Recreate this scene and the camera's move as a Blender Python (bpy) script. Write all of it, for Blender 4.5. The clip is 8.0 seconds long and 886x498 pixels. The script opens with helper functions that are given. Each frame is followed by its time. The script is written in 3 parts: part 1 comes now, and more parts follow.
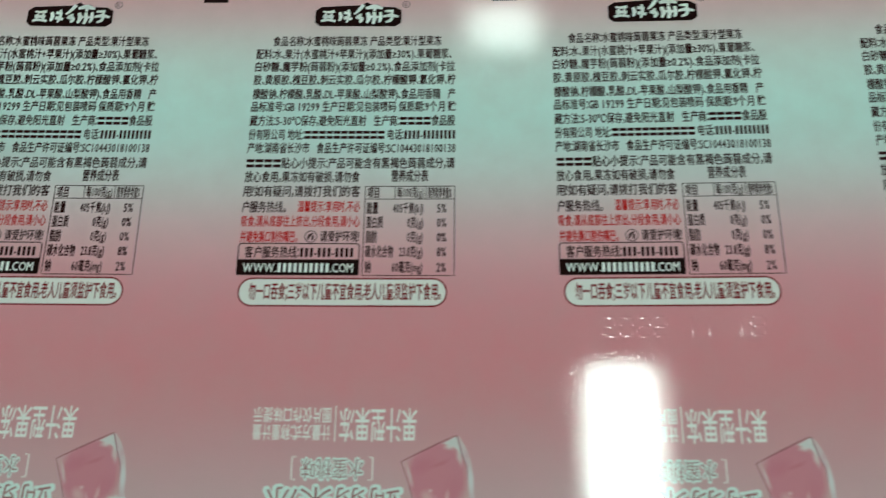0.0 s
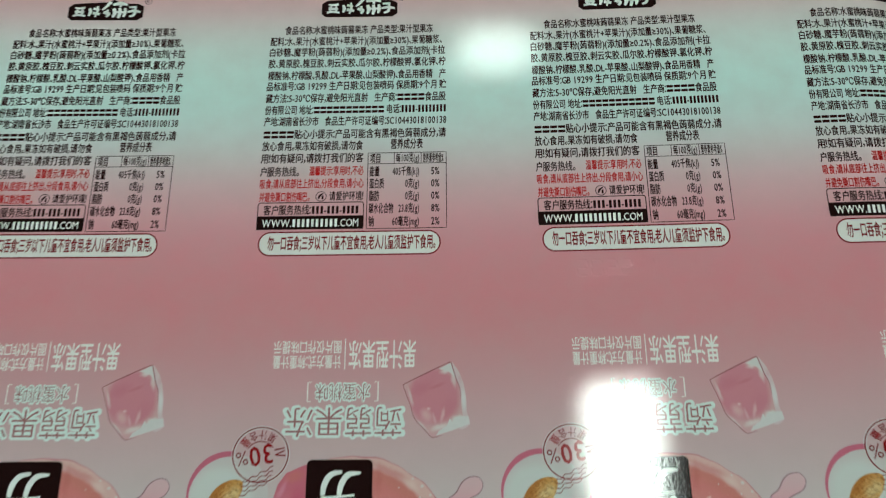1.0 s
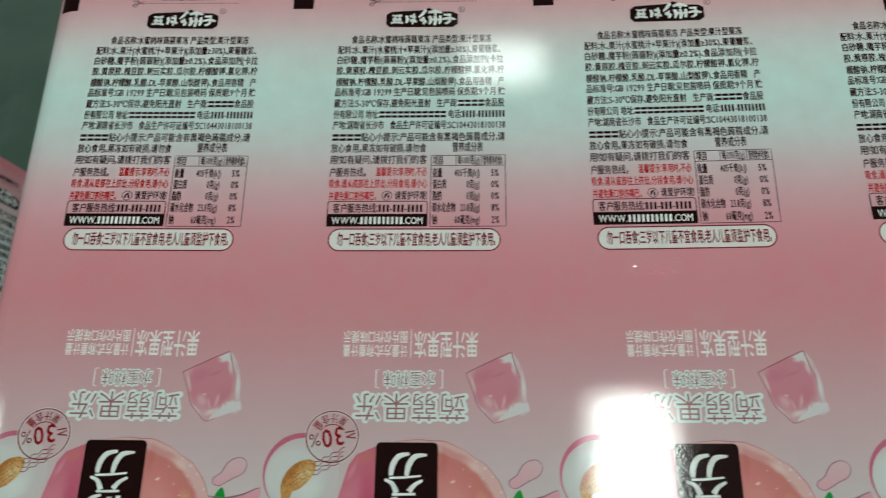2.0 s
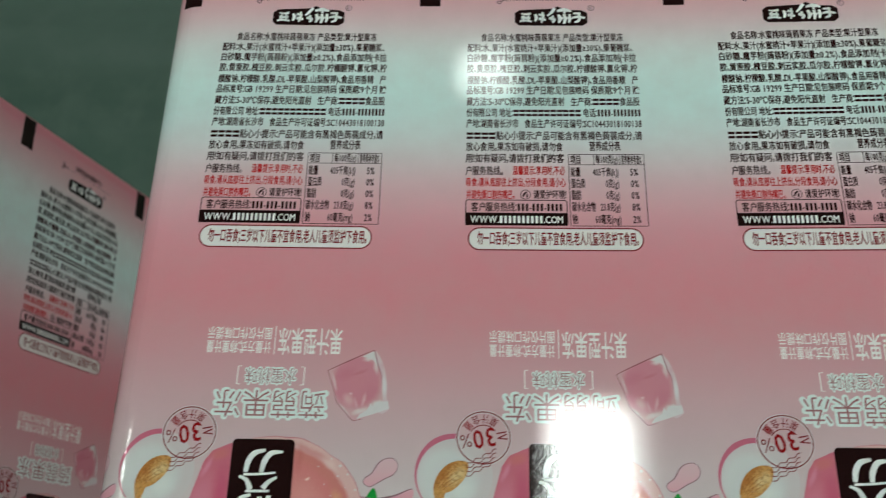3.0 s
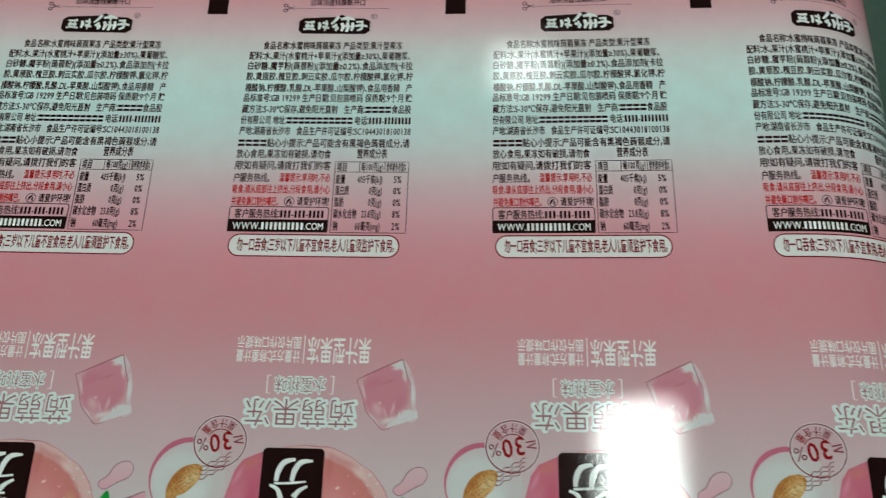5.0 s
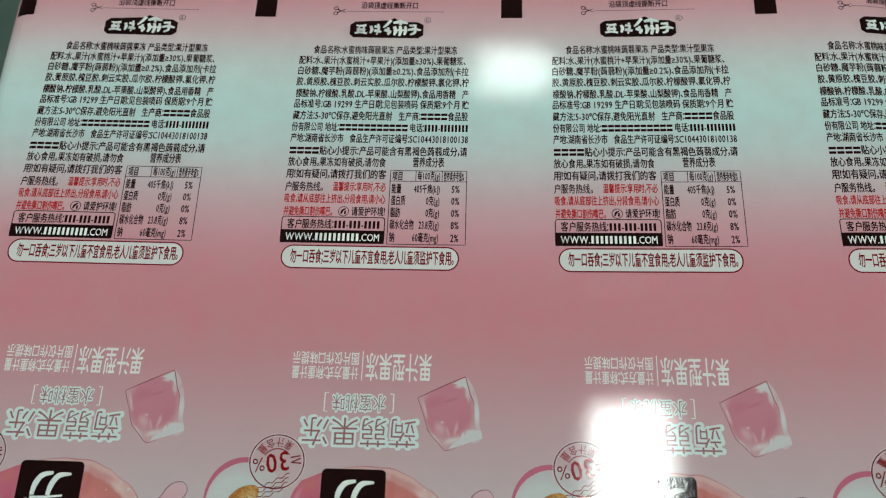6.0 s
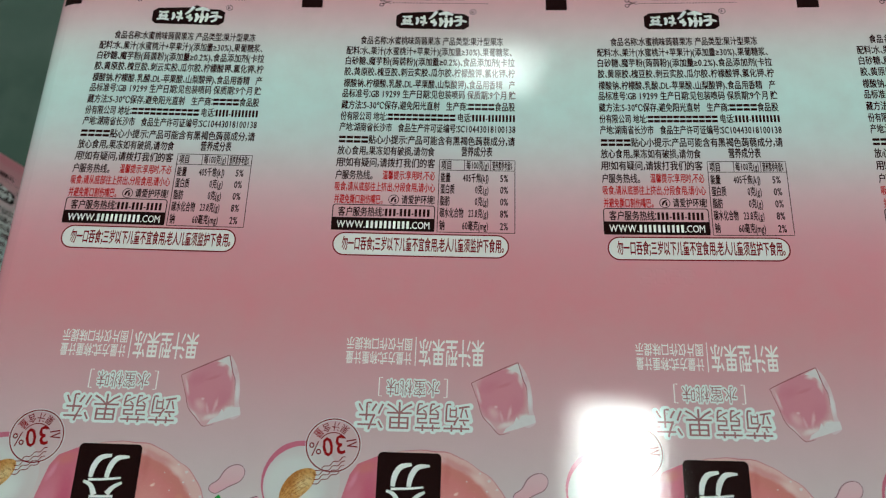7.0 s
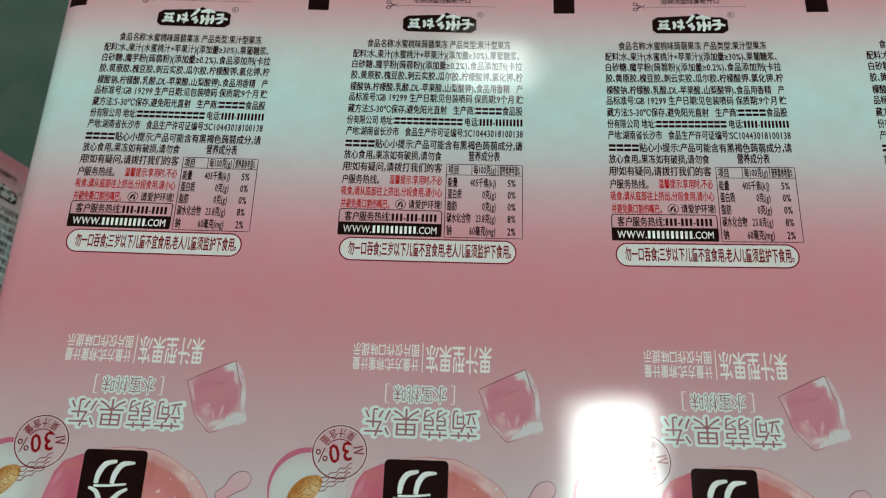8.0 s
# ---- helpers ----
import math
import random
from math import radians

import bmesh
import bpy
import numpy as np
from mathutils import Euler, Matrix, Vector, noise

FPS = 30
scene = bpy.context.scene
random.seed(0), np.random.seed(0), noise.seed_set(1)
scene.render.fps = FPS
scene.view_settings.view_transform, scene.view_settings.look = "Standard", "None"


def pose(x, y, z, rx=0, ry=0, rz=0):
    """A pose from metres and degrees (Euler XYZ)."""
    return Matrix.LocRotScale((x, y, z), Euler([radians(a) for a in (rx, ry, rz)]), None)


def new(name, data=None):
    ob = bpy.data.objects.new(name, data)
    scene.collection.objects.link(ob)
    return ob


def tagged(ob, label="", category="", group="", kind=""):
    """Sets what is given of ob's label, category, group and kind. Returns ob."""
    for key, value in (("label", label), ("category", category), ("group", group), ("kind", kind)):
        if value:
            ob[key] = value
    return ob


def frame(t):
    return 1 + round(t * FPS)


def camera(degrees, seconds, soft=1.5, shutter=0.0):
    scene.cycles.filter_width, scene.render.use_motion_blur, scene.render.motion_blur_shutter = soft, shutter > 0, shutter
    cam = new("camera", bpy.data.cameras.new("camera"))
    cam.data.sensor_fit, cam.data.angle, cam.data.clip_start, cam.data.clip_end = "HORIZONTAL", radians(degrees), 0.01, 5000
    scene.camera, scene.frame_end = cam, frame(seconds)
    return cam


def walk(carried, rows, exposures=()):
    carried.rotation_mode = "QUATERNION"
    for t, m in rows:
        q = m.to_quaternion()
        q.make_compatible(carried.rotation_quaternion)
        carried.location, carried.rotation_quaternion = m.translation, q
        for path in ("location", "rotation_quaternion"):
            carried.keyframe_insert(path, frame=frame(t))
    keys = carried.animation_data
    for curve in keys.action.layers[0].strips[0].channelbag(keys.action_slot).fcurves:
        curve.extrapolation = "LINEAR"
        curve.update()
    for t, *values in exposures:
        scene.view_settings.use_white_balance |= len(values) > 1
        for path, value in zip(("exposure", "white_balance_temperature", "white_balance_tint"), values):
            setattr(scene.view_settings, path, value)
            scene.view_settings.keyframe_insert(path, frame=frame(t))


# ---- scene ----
cam = camera(53.78, 8.0, soft=1.15, shutter=0.4)
# a small open lens so near its subject: only the film's top is in focus
cam.data.dof.use_dof, cam.data.dof.focus_distance, cam.data.dof.aperture_fstop = True, 0.192, 21.0
walk(cam, [
    (0.0, pose(-0.0037, -0.0427, 0.1539, 19.13, 2.87, 0.63)),
    (0.2, pose(0.0004, -0.0437, 0.1562, 19.33, 2.88, 0.06)),
    (0.5, pose(-0.0005, -0.0488, 0.1598, 19.45, 2.64, -0.52)),
    (0.7, pose(-0.0026, -0.0557, 0.1635, 20.12, 2.68, -0.49)),
    (1.0, pose(-0.0026, -0.0646, 0.1712, 20.81, 2.81, -0.27)),
    (1.2, pose(-0.0014, -0.0701, 0.1767, 21.26, 3.53, 0.20)),
    (2.3, pose(-0.0252, -0.0728, 0.1804, 21.80, 3.54, 0.82)),
    (2.5, pose(-0.0375, -0.0750, 0.1804, 21.96, 3.42, 0.88)),
    (2.7, pose(-0.0456, -0.0760, 0.1783, 22.06, 3.38, 1.00)),
    (2.9, pose(-0.0455, -0.0738, 0.1794, 22.04, 3.38, 1.14)),
    (3.0, pose(-0.0433, -0.0730, 0.1793, 22.22, 3.34, 1.24)),
    (3.2, pose(-0.0366, -0.0718, 0.1797, 22.04, 3.47, 1.43)),
    (3.5, pose(-0.0188, -0.0715, 0.1804, 22.01, 3.68, 1.64)),
    (3.8, pose(0.0000, -0.0733, 0.1789, 22.16, 3.73, 1.79)),
    (4.0, pose(0.0122, -0.0745, 0.1791, 22.16, 3.79, 1.74)),
    (4.2, pose(0.0206, -0.0754, 0.1804, 22.26, 3.77, 1.53)),
    (4.4, pose(0.0248, -0.0753, 0.1805, 22.26, 3.74, 1.50)),
    (5.3, pose(0.0057, -0.0679, 0.1789, 21.97, 3.09, 1.54)),
    (5.5, pose(0.0057, -0.0668, 0.1783, 22.10, 3.14, 1.64)),
    (5.8, pose(-0.0012, -0.0671, 0.1762, 22.29, 2.94, 1.57)),
    (6.0, pose(-0.0033, -0.0662, 0.1752, 22.05, 3.02, 1.73)),
    (6.5, pose(-0.0042, -0.0666, 0.1768, 22.12, 2.84, 1.78)),
    (6.8, pose(-0.0120, -0.0686, 0.1768, 22.06, 2.66, 1.67)),
    (7.0, pose(-0.0153, -0.0699, 0.1769, 22.06, 2.58, 1.83)),
    (7.5, pose(-0.0162, -0.0700, 0.1765, 21.99, 2.66, 2.01)),
    (8.0, pose(-0.0171, -0.0677, 0.1768, 21.81, 2.45, 2.01)),
], exposures=[(0.0, -0.05, 6190, -6), (0.5, -0.05, 6220, -5), (1.2, -0.02, 6370, 0.5), (2.3, -0.01, 6450, 6.5), (4.2, 0.02, 6360, 6), (5.3, 0.01, 6340, 6.5), (8.0, 0.01, 6340, 7)])

# ---- light: the glow of the hall and three ceiling panels ----
FLOOR_Z, CEIL_Z = -0.24, 2.30
LAMP_A, LAMP_B, LAMP_C = 46.0, 15.5, 25.0
world = bpy.data.worlds.new("hall_glow")
world.use_nodes = True
world.node_tree.nodes["Background"].inputs[0].default_value = (0.75, 0.9, 0.85, 1)
world.node_tree.nodes["Background"].inputs[1].default_value = 0.05
scene.world = world

# ---- materials ----


class Mat:
    """A small wrapper to write node materials briefly."""

    def __init__(self, name):
        self.m = bpy.data.materials.new(name)
        self.m.use_nodes = True
        self.t = self.m.node_tree
        self.b = self.t.nodes["Principled BSDF"]

    def node(self, kind, **sets):
        n = self.t.nodes.new(kind)
        for key, value in sets.items():
            n.inputs[key.replace("_", " ")].default_value = value
        return n

    def link(self, a, b):
        self.t.links.new(a, b)

    def mix(self, fac, a, b, mode="MIX"):
        n = self.t.nodes.new("ShaderNodeMix")
        n.data_type, n.blend_type = "RGBA", mode
        for sock, value in ((n.inputs[0], fac), (n.inputs[6], a), (n.inputs[7], b)):
            if isinstance(value, (int, float)):
                sock.default_value = value
            elif isinstance(value, tuple):
                sock.default_value = (*value, 1)
            else:
                self.link(value, sock)
        return n.outputs[2]

    def ramp(self, fac, stops, interp="B_SPLINE"):
        n = self.t.nodes.new("ShaderNodeValToRGB")
        n.color_ramp.interpolation = interp
        el = n.color_ramp.elements
        for i, (p, c) in enumerate(stops):
            e = el[i] if i < 2 else el.new(p)
            e.position, e.color = p, (*c, 1)
        self.link(fac, n.inputs[0])
        return n.outputs[0]

    def noise(self, scale, detail=3.0, coord="Object", rough=0.55):
        tc = self.t.nodes.new("ShaderNodeTexCoord")
        n = self.node("ShaderNodeTexNoise", Scale=scale, Detail=detail, Roughness=rough)
        self.link(tc.outputs[coord], n.inputs["Vector"])
        return n.outputs["Fac"]

    def bump(self, height, distance, strength=1.0, after=None):
        n = self.node("ShaderNodeBump", Strength=strength, Distance=distance)
        self.link(height, n.inputs["Height"])
        if after:
            self.link(after, n.inputs["Normal"])
        self.link(n.outputs[0], self.b.inputs["Normal"])
        return n.outputs[0]

    def sheet(self):
        """Pack coordinates in millimetres: across the pouch and along it."""
        n = self.t.nodes.new("ShaderNodeUVMap")
        n.uv_map = "pack"
        s = self.t.nodes.new("ShaderNodeSeparateXYZ")
        self.link(n.outputs[0], s.inputs[0])
        return s.outputs[0], s.outputs[1], n.outputs[0]

    def span(self, value, lo, hi):
        n = self.node("ShaderNodeMapRange")
        n.inputs[1].default_value, n.inputs[2].default_value = lo, hi
        self.link(value, n.inputs[0])
        return n.outputs[0]

    def color(self, c):
        if isinstance(c, tuple):
            self.b.inputs["Base Color"].default_value = (*c, 1)
        else:
            self.link(c, self.b.inputs["Base Color"])

    def set(self, **k):
        for key, value in k.items():
            self.b.inputs[key.replace("_", " ")].default_value = value


def lin(r, g, b):
    """Linear colour from 0-255 display values."""
    return tuple((c / 255 / 12.92) if c <= 10 else ((c / 255 + 0.055) / 1.055) ** 2.4 for c in (r, g, b))


def gloss(mt, rough=0.03):
    """The glossy film surface over any ink: fine orange-peel ripple and slow waves."""
    mt.set(Roughness=rough, IOR=1.5)
    slow = mt.bump(mt.noise(60, 1), 1.2e-5, 1.0)
    peel = mt.bump(mt.noise(1400, 2.0, rough=0.5), 0.68e-5, 1.0, after=slow)
    mt.bump(mt.noise(3000, 1.0), 0.44e-5, 1.0, after=peel)
    return mt.m


def film_material():
    mt = Mat("printed_film_pink")
    u, v, _ = mt.sheet()
    f = mt.span(v, -70, 74)
    at = lambda mm: (mm + 70) / 144
    base = mt.ramp(f, [
        (at(-66), lin(216, 220, 218)), (at(-50), lin(212, 197, 198)), (at(-36), lin(211, 176, 181)),
        (at(-22), lin(214, 152, 159)), (at(-10), lin(222, 136, 147)), (at(4), lin(228, 152, 163)),
        (at(16), lin(228, 188, 194)), (at(27), lin(220, 231, 230)), (at(38), lin(210, 246, 240)),
        (at(50), lin(225, 245, 240)), (at(60), lin(230, 204, 206)), (at(72), lin(232, 146, 158))])
    mott = mt.noise(160, 4)
    mt.color(mt.mix(mt.span(mott, 0.2, 2.6), base, (0.55, 0.42, 0.42)))
    return gloss(mt)


def ink(name, rgb, rough=0.04, vary=0.25):
    mt = Mat(name)
    c = lin(*rgb)
    mt.color(mt.mix(mt.span(mt.noise(900, 3), 0.3, 0.3 + 1 / vary), c, tuple(min(1, x * 1.8 + 0.03) for x in c)))
    return gloss(mt, rough)


def blend_ink(name, stops, axis, lo, hi, streak=0.0):
    """An ink picture whose colour runs along one axis of the pouch, with soft printed clouds."""
    mt = Mat(name)
    u, v, vec = mt.sheet()
    n = mt.node("ShaderNodeTexNoise", Scale=0.35, Detail=4.0)
    mt.link(vec, n.inputs["Vector"])
    add = mt.t.nodes.new("ShaderNodeMath")
    add.operation = "MULTIPLY_ADD"
    mt.link(n.outputs["Fac"], add.inputs[0])
    add.inputs[1].default_value = streak
    mt.link(mt.span((u, v)[axis], lo, hi), add.inputs[2])
    mt.color(mt.ramp(add.outputs[0], [(p, lin(*c)) for p, c in stops], "EASE"))
    return gloss(mt)


FILM = film_material()
DARK = ink("dark_brown_ink", (34, 14, 14))
TEXT = ink("text_ink", (48, 22, 23))
RED = ink("red_ink", (190, 36, 36))
WINE = ink("wine_red_ink", (124, 26, 32))
WHITE = ink("white_ink", (236, 242, 238))
CAPSULE = ink("capsule_ink", (236, 234, 230))
MINT = ink("mint_white_ink", (222, 236, 231))
ROSE = ink("rose_letter_ink", (158, 110, 112))
PALE = ink("pale_letter_ink", (240, 240, 236))
PETAL_EDGE = ink("petal_edge_ink", (146, 110, 118))
PETAL = blend_ink("petal_ink", [(0.0, (226, 162, 176)), (1.0, (220, 184, 190))], 1, -54, -45, 0.2)
SOFT = ink("soft_gleam_ink", (216, 214, 213))
GREEN = ink("leaf_green_ink", (38, 150, 62))


def picture_ink(name, base, blobs, wobble=0.5, speck=0.0, mottle=None):
    """A printed picture: soft-edged patches over one colour. Patch: middle, half-axes, turn, colour, amount, where its edge begins to fade."""
    mt = Mat(name)
    u, v, vec = mt.sheet()
    n = mt.node("ShaderNodeTexNoise", Scale=0.45, Detail=5.0, Roughness=0.6)
    mt.link(vec, n.inputs["Vector"])
    off = mt.t.nodes.new("ShaderNodeVectorMath")
    off.operation = "MULTIPLY_ADD"
    mt.link(n.outputs["Color"], off.inputs[0])
    off.inputs[1].default_value = (2 * wobble, 2 * wobble, 0)
    shift = mt.t.nodes.new("ShaderNodeVectorMath")
    shift.operation = "SUBTRACT"
    mt.link(vec, shift.inputs[0])
    shift.inputs[1].default_value = (wobble, wobble, 0)
    mt.link(shift.outputs[0], off.inputs[2])
    out = lin(*base)
    for (cu, cv), (ru, rv), turn, rgb, amount, core in blobs:
        m = mt.t.nodes.new("ShaderNodeMapping")
        m.vector_type = "TEXTURE"
        m.inputs["Location"].default_value = (cu, cv, 0)
        m.inputs["Rotation"].default_value = (0, 0, radians(turn))
        m.inputs["Scale"].default_value = (ru, rv, 1)
        mt.link(off.outputs[0], m.inputs["Vector"])
        far = mt.t.nodes.new("ShaderNodeVectorMath")
        far.operation = "LENGTH"
        mt.link(m.outputs[0], far.inputs[0])
        mask = mt.node("ShaderNodeMapRange")
        mask.interpolation_type = "SMOOTHSTEP"
        for i, x in ((1, core), (2, 1.0), (3, amount), (4, 0.0)):
            mask.inputs[i].default_value = x
        mt.link(far.outputs["Value"], mask.inputs[0])
        out = mt.mix(mask.outputs[0], out, lin(*rgb))
    if mottle:
        f = mt.node("ShaderNodeTexNoise", Scale=1.7, Detail=4.0, Roughness=0.75, Distortion=0.6)
        mt.link(vec, f.inputs["Vector"])
        g = mt.node("ShaderNodeMapRange")
        for i, x in ((1, 0.47), (2, 0.66), (3, 0.0), (4, mottle[1])):
            g.inputs[i].default_value = x
        mt.link(f.outputs["Fac"], g.inputs[0])
        out = mt.mix(g.outputs[0], out, lin(*mottle[0]))
    if speck:
        f = mt.node("ShaderNodeTexNoise", Scale=2.6, Detail=3.0, Roughness=0.7)
        mt.link(vec, f.inputs["Vector"])
        g = mt.node("ShaderNodeMapRange")
        for i, x in ((1, 0.62), (2, 0.8), (3, 0.0), (4, speck)):
            g.inputs[i].default_value = x
        mt.link(f.outputs["Fac"], g.inputs[0])
        out = mt.mix(g.outputs[0], out, lin(238, 214, 206))
    mt.color(out)
    return gloss(mt)


def cube_at(x, y):
    """A place on the printed jelly cube, in mm on the pouch."""
    return 41.2 + 0.03738 * (x - 72) + 0.00432 * (y - 165), -27.9 + 0.00176 * (x - 72) - 0.03818 * (y - 165)


PEACH = picture_ink("peach_ink", (222, 182, 178), [
    ((32.0, -60.0), (16.9, 16.9), 0, (208, 128, 120), 0.95, 0.93), ((32.0, -60.6), (15.6, 15.8), 0, (215, 132, 131), 0.9, 0.86),
    ((38.5, -56.0), (6.0, 9.5), 20, (222, 154, 149), 0.8, 0.2), ((45.2, -55.5), (1.6, 5.0), 20, (226, 184, 132), 0.7, 0.1),
    ((43.0, -47.0), (2.6, 1.2), -40, (232, 204, 198), 0.7, 0.1), ((39.0, -44.6), (5.0, 1.0), -25, (206, 132, 128), 0.6, 0.2),
    ((38.6, -50.0), (0.6, 0.4), 30, (244, 216, 204), 0.9, 0.2), ((36.6, -46.0), (1.2, 4.0), 0, (198, 112, 108), 0.5, 0.1)], 0.7, 0.45)
SLICE = picture_ink("peach_slice_ink", (206, 114, 132), [
    ((17.0, -55.0), (4.0, 8.0), -20, (215, 136, 154), 0.8, 0.1), ((20.6, -45.4), (3.2, 1.6), 20, (208, 122, 122), 0.8, 0.2),
    ((21.5, -54.0), (2.6, 9.0), 0, (200, 92, 122), 0.8, 0.1), ((18.2, -48.0), (0.8, 3.2), -25, (226, 160, 180), 0.5, 0.1)], 0.6, 0.15)
DISC = picture_ink("flesh_ink", (210, 202, 202), [((6.6, -49.4), (7.6, 7.2), 0, (213, 216, 214), 0.95, 0.6), ((9.0, -51.6), (4.5, 3.5), 0, (224, 229, 225), 0.8, 0.1)], 0.5)
SEED = picture_ink("peach_stone_ink", (212, 158, 92), [
    ((4.8, -48.8), (1.8, 4.0), -42, (184, 116, 58), 0.8, 0.2), ((8.6, -49.0), (1.7, 3.2), -45, (230, 206, 152), 0.85, 0.2),
    ((4.3, -53.6), (0.9, 1.9), 5, (214, 164, 108), 0.8, 0.2), ((7.0, -46.9), (2.2, 0.6), 20, (176, 108, 48), 0.7, 0.1)], 1.5, 0.6, ((132, 78, 40), 0.75))
JELLY = picture_ink("jelly_ink", (212, 170, 174), [
    (cube_at(228, 232), (6.0, 6.4), 0, (208, 136, 150), 0.95, 0.7), (cube_at(170, 190), (3.4, 1.8), 25, (202, 124, 140), 0.6, 0.1),
    (cube_at(300, 300), (2.4, 3.4), 0, (204, 130, 144), 0.6, 0.1), (cube_at(176, 330), (2.2, 1.4), -50, (224, 186, 190), 0.7, 0.1),
    (cube_at(240, 392), (2.6, 0.9), 20, (226, 218, 216), 0.8, 0.2), (cube_at(336, 366), (2.0, 1.4), 10, (224, 232, 228), 0.9, 0.3),
    (cube_at(310, 100), (2.1, 0.8), 28, (226, 222, 222), 0.85, 0.2), (cube_at(340, 150), (0.6, 2.6), 8, (224, 214, 214), 0.7, 0.2),
    (cube_at(104, 230), (0.5, 2.6), 18, (222, 206, 208), 0.7, 0.2), (cube_at(150, 385), (0.5, 2.4), 40, (222, 212, 212), 0.7, 0.2),
    (cube_at(190, 300), (0.5, 0.4), 0, (228, 196, 202), 0.8, 0.2),
    (cube_at(262, 330), (0.5, 2.2), -12, (226, 190, 196), 0.7, 0.1), (cube_at(216, 350), (0.4, 1.6), 14, (224, 188, 194), 0.6, 0.1), (cube_at(250, 180), (2.6, 0.5), 24, (196, 116, 128), 0.5, 0.1)], 0.55)
JELLY_SIDE = picture_ink("jelly_side_ink", (216, 196, 200), [(cube_at(380, 260), (0.7, 3.0), 4, (226, 224, 224), 0.85, 0.2), (cube_at(376, 150), (0.8, 1.2), 0, (212, 176, 186), 0.7, 0.2)], 0.3)
GLEAM = ink("gleam_ink", (218, 210, 208))
RIM = ink("pink_rim_ink", (198, 108, 130))
OUTLINE = ink("outline_ink", (150, 90, 99))
STAMP_RED = ink("stamp_red_ink", (146, 28, 32))
FAINT = ink("faint_rose_ink", (196, 128, 136))
GRAIN = ink("stone_grain_ink", (168, 108, 58))


def floor_material():
    mt = Mat("green_floor_paint")
    n = mt.noise(3.0, 6)
    fine = mt.noise(60, 4)
    a = mt.mix(mt.span(n, 0.3, 0.7), (0.044, 0.083, 0.062), (0.066, 0.115, 0.088))
    # soft reflections on the floor, painted as pale slanting streaks
    tc = mt.t.nodes.new("ShaderNodeTexCoord")
    lay = mt.t.nodes.new("ShaderNodeMapping")
    lay.inputs["Rotation"].default_value = (0, 0, radians(24))
    lay.inputs["Scale"].default_value = (0.8, 9.0, 1.0)
    mt.link(tc.outputs["Object"], lay.inputs["Vector"])
    sheen = mt.node("ShaderNodeTexNoise", Scale=1.6, Detail=4.0)
    mt.link(lay.outputs[0], sheen.inputs["Vector"])
    a = mt.mix(mt.span(sheen.outputs["Fac"], 0.5, 0.72), a, (0.098, 0.150, 0.122))
    mt.color(mt.mix(mt.span(fine, 0.45, 1.5), a, (0.14, 0.19, 0.16)))
    mt.set(Roughness=0.42)
    mt.bump(fine, 0.0006, 0.4)
    return mt.m


def plain_material(name, rgb, rough=0.7, scale=8.0, bump=0.002):
    mt = Mat(name)
    n = mt.noise(scale, 6)
    mt.color(mt.mix(mt.span(n, 0.3, 0.75), tuple(c * 0.9 for c in rgb), rgb))
    mt.set(Roughness=rough)
    mt.bump(mt.noise(scale * 12, 3), bump, 0.3)
    return mt.m


def lamp_material(name, strength):
    mt = Mat(name)
    mt.color((0.8, 0.8, 0.8))
    mt.set(Emission_Color=(0.93, 1.0, 0.95, 1), Emission_Strength=strength, Roughness=0.5)
    return mt.m


FLOOR = floor_material()
WALL = plain_material("grey_wall_paint", (0.16, 0.18, 0.16))
CEIL = plain_material("ceiling_paint", (0.15, 0.16, 0.155))
STEEL = plain_material("white_lamp_steel", (0.7, 0.7, 0.7), 0.4, 30)
CORE = plain_material("wound_film_edges", (0.62, 0.48, 0.48), 0.35, 300, 0.0003)

# ---- building helpers ----
P = 0.060          # one pouch across the film
V_TOP, V_LOW = 0.0757, -0.105


def part(name, bm, material, parent, label=""):
    me = bpy.data.meshes.new(name)
    bm.to_mesh(me)
    bm.free()
    me.materials.append(material)
    ob = new(name, me)
    ob.parent = parent
    return tagged(ob, label)


def box_bm(x0, y0, z0, x1, y1, z1, bevel=0.0):
    bm = bmesh.new()
    bmesh.ops.create_cube(bm, size=1, matrix=Matrix.LocRotScale(((x0 + x1) / 2, (y0 + y1) / 2, (z0 + z1) / 2), None, (x1 - x0, y1 - y0, z1 - z0)))
    if bevel:
        bmesh.ops.bevel(bm, geom=bm.edges[:], offset=bevel, segments=2, affect="EDGES")
    return bm


class Section:
    """The film's outline across the roll, from its curvature along the way s (metres from the first pouch's edge)."""

    def __init__(self, knots, level):
        lo, hi = knots[0][0], knots[-1][0]
        self.s = np.linspace(lo * P, hi * P, 1601)
        d = self.s[1] - self.s[0]
        kap = np.interp(self.s, [k[0] * P for k in knots], [k[1] for k in knots])
        cum = lambda a: np.concatenate([[0], np.cumsum((a[1:] + a[:-1]) / 2 * d)])
        phi = cum(kap)
        self.phi = phi - np.interp(level * P, self.s, phi)
        x, z = cum(np.cos(self.phi)), cum(-np.sin(self.phi))
        self.x = x - np.interp(level * P, self.s, x)
        self.z = z - np.interp(level * P, self.s, z)

    def place(self, s, v, h):
        """Points at s along the outline, v along the roll and h above the film."""
        s = np.asarray(s, float)
        x, z, p = (np.interp(s, self.s, a) for a in (self.x, self.z, self.phi))
        return np.stack([x + h * np.sin(p), np.broadcast_to(v, s.shape), z + h * np.cos(p)], 1)


# ---- flat ink shapes: (points in mm, faces) on one pouch ----


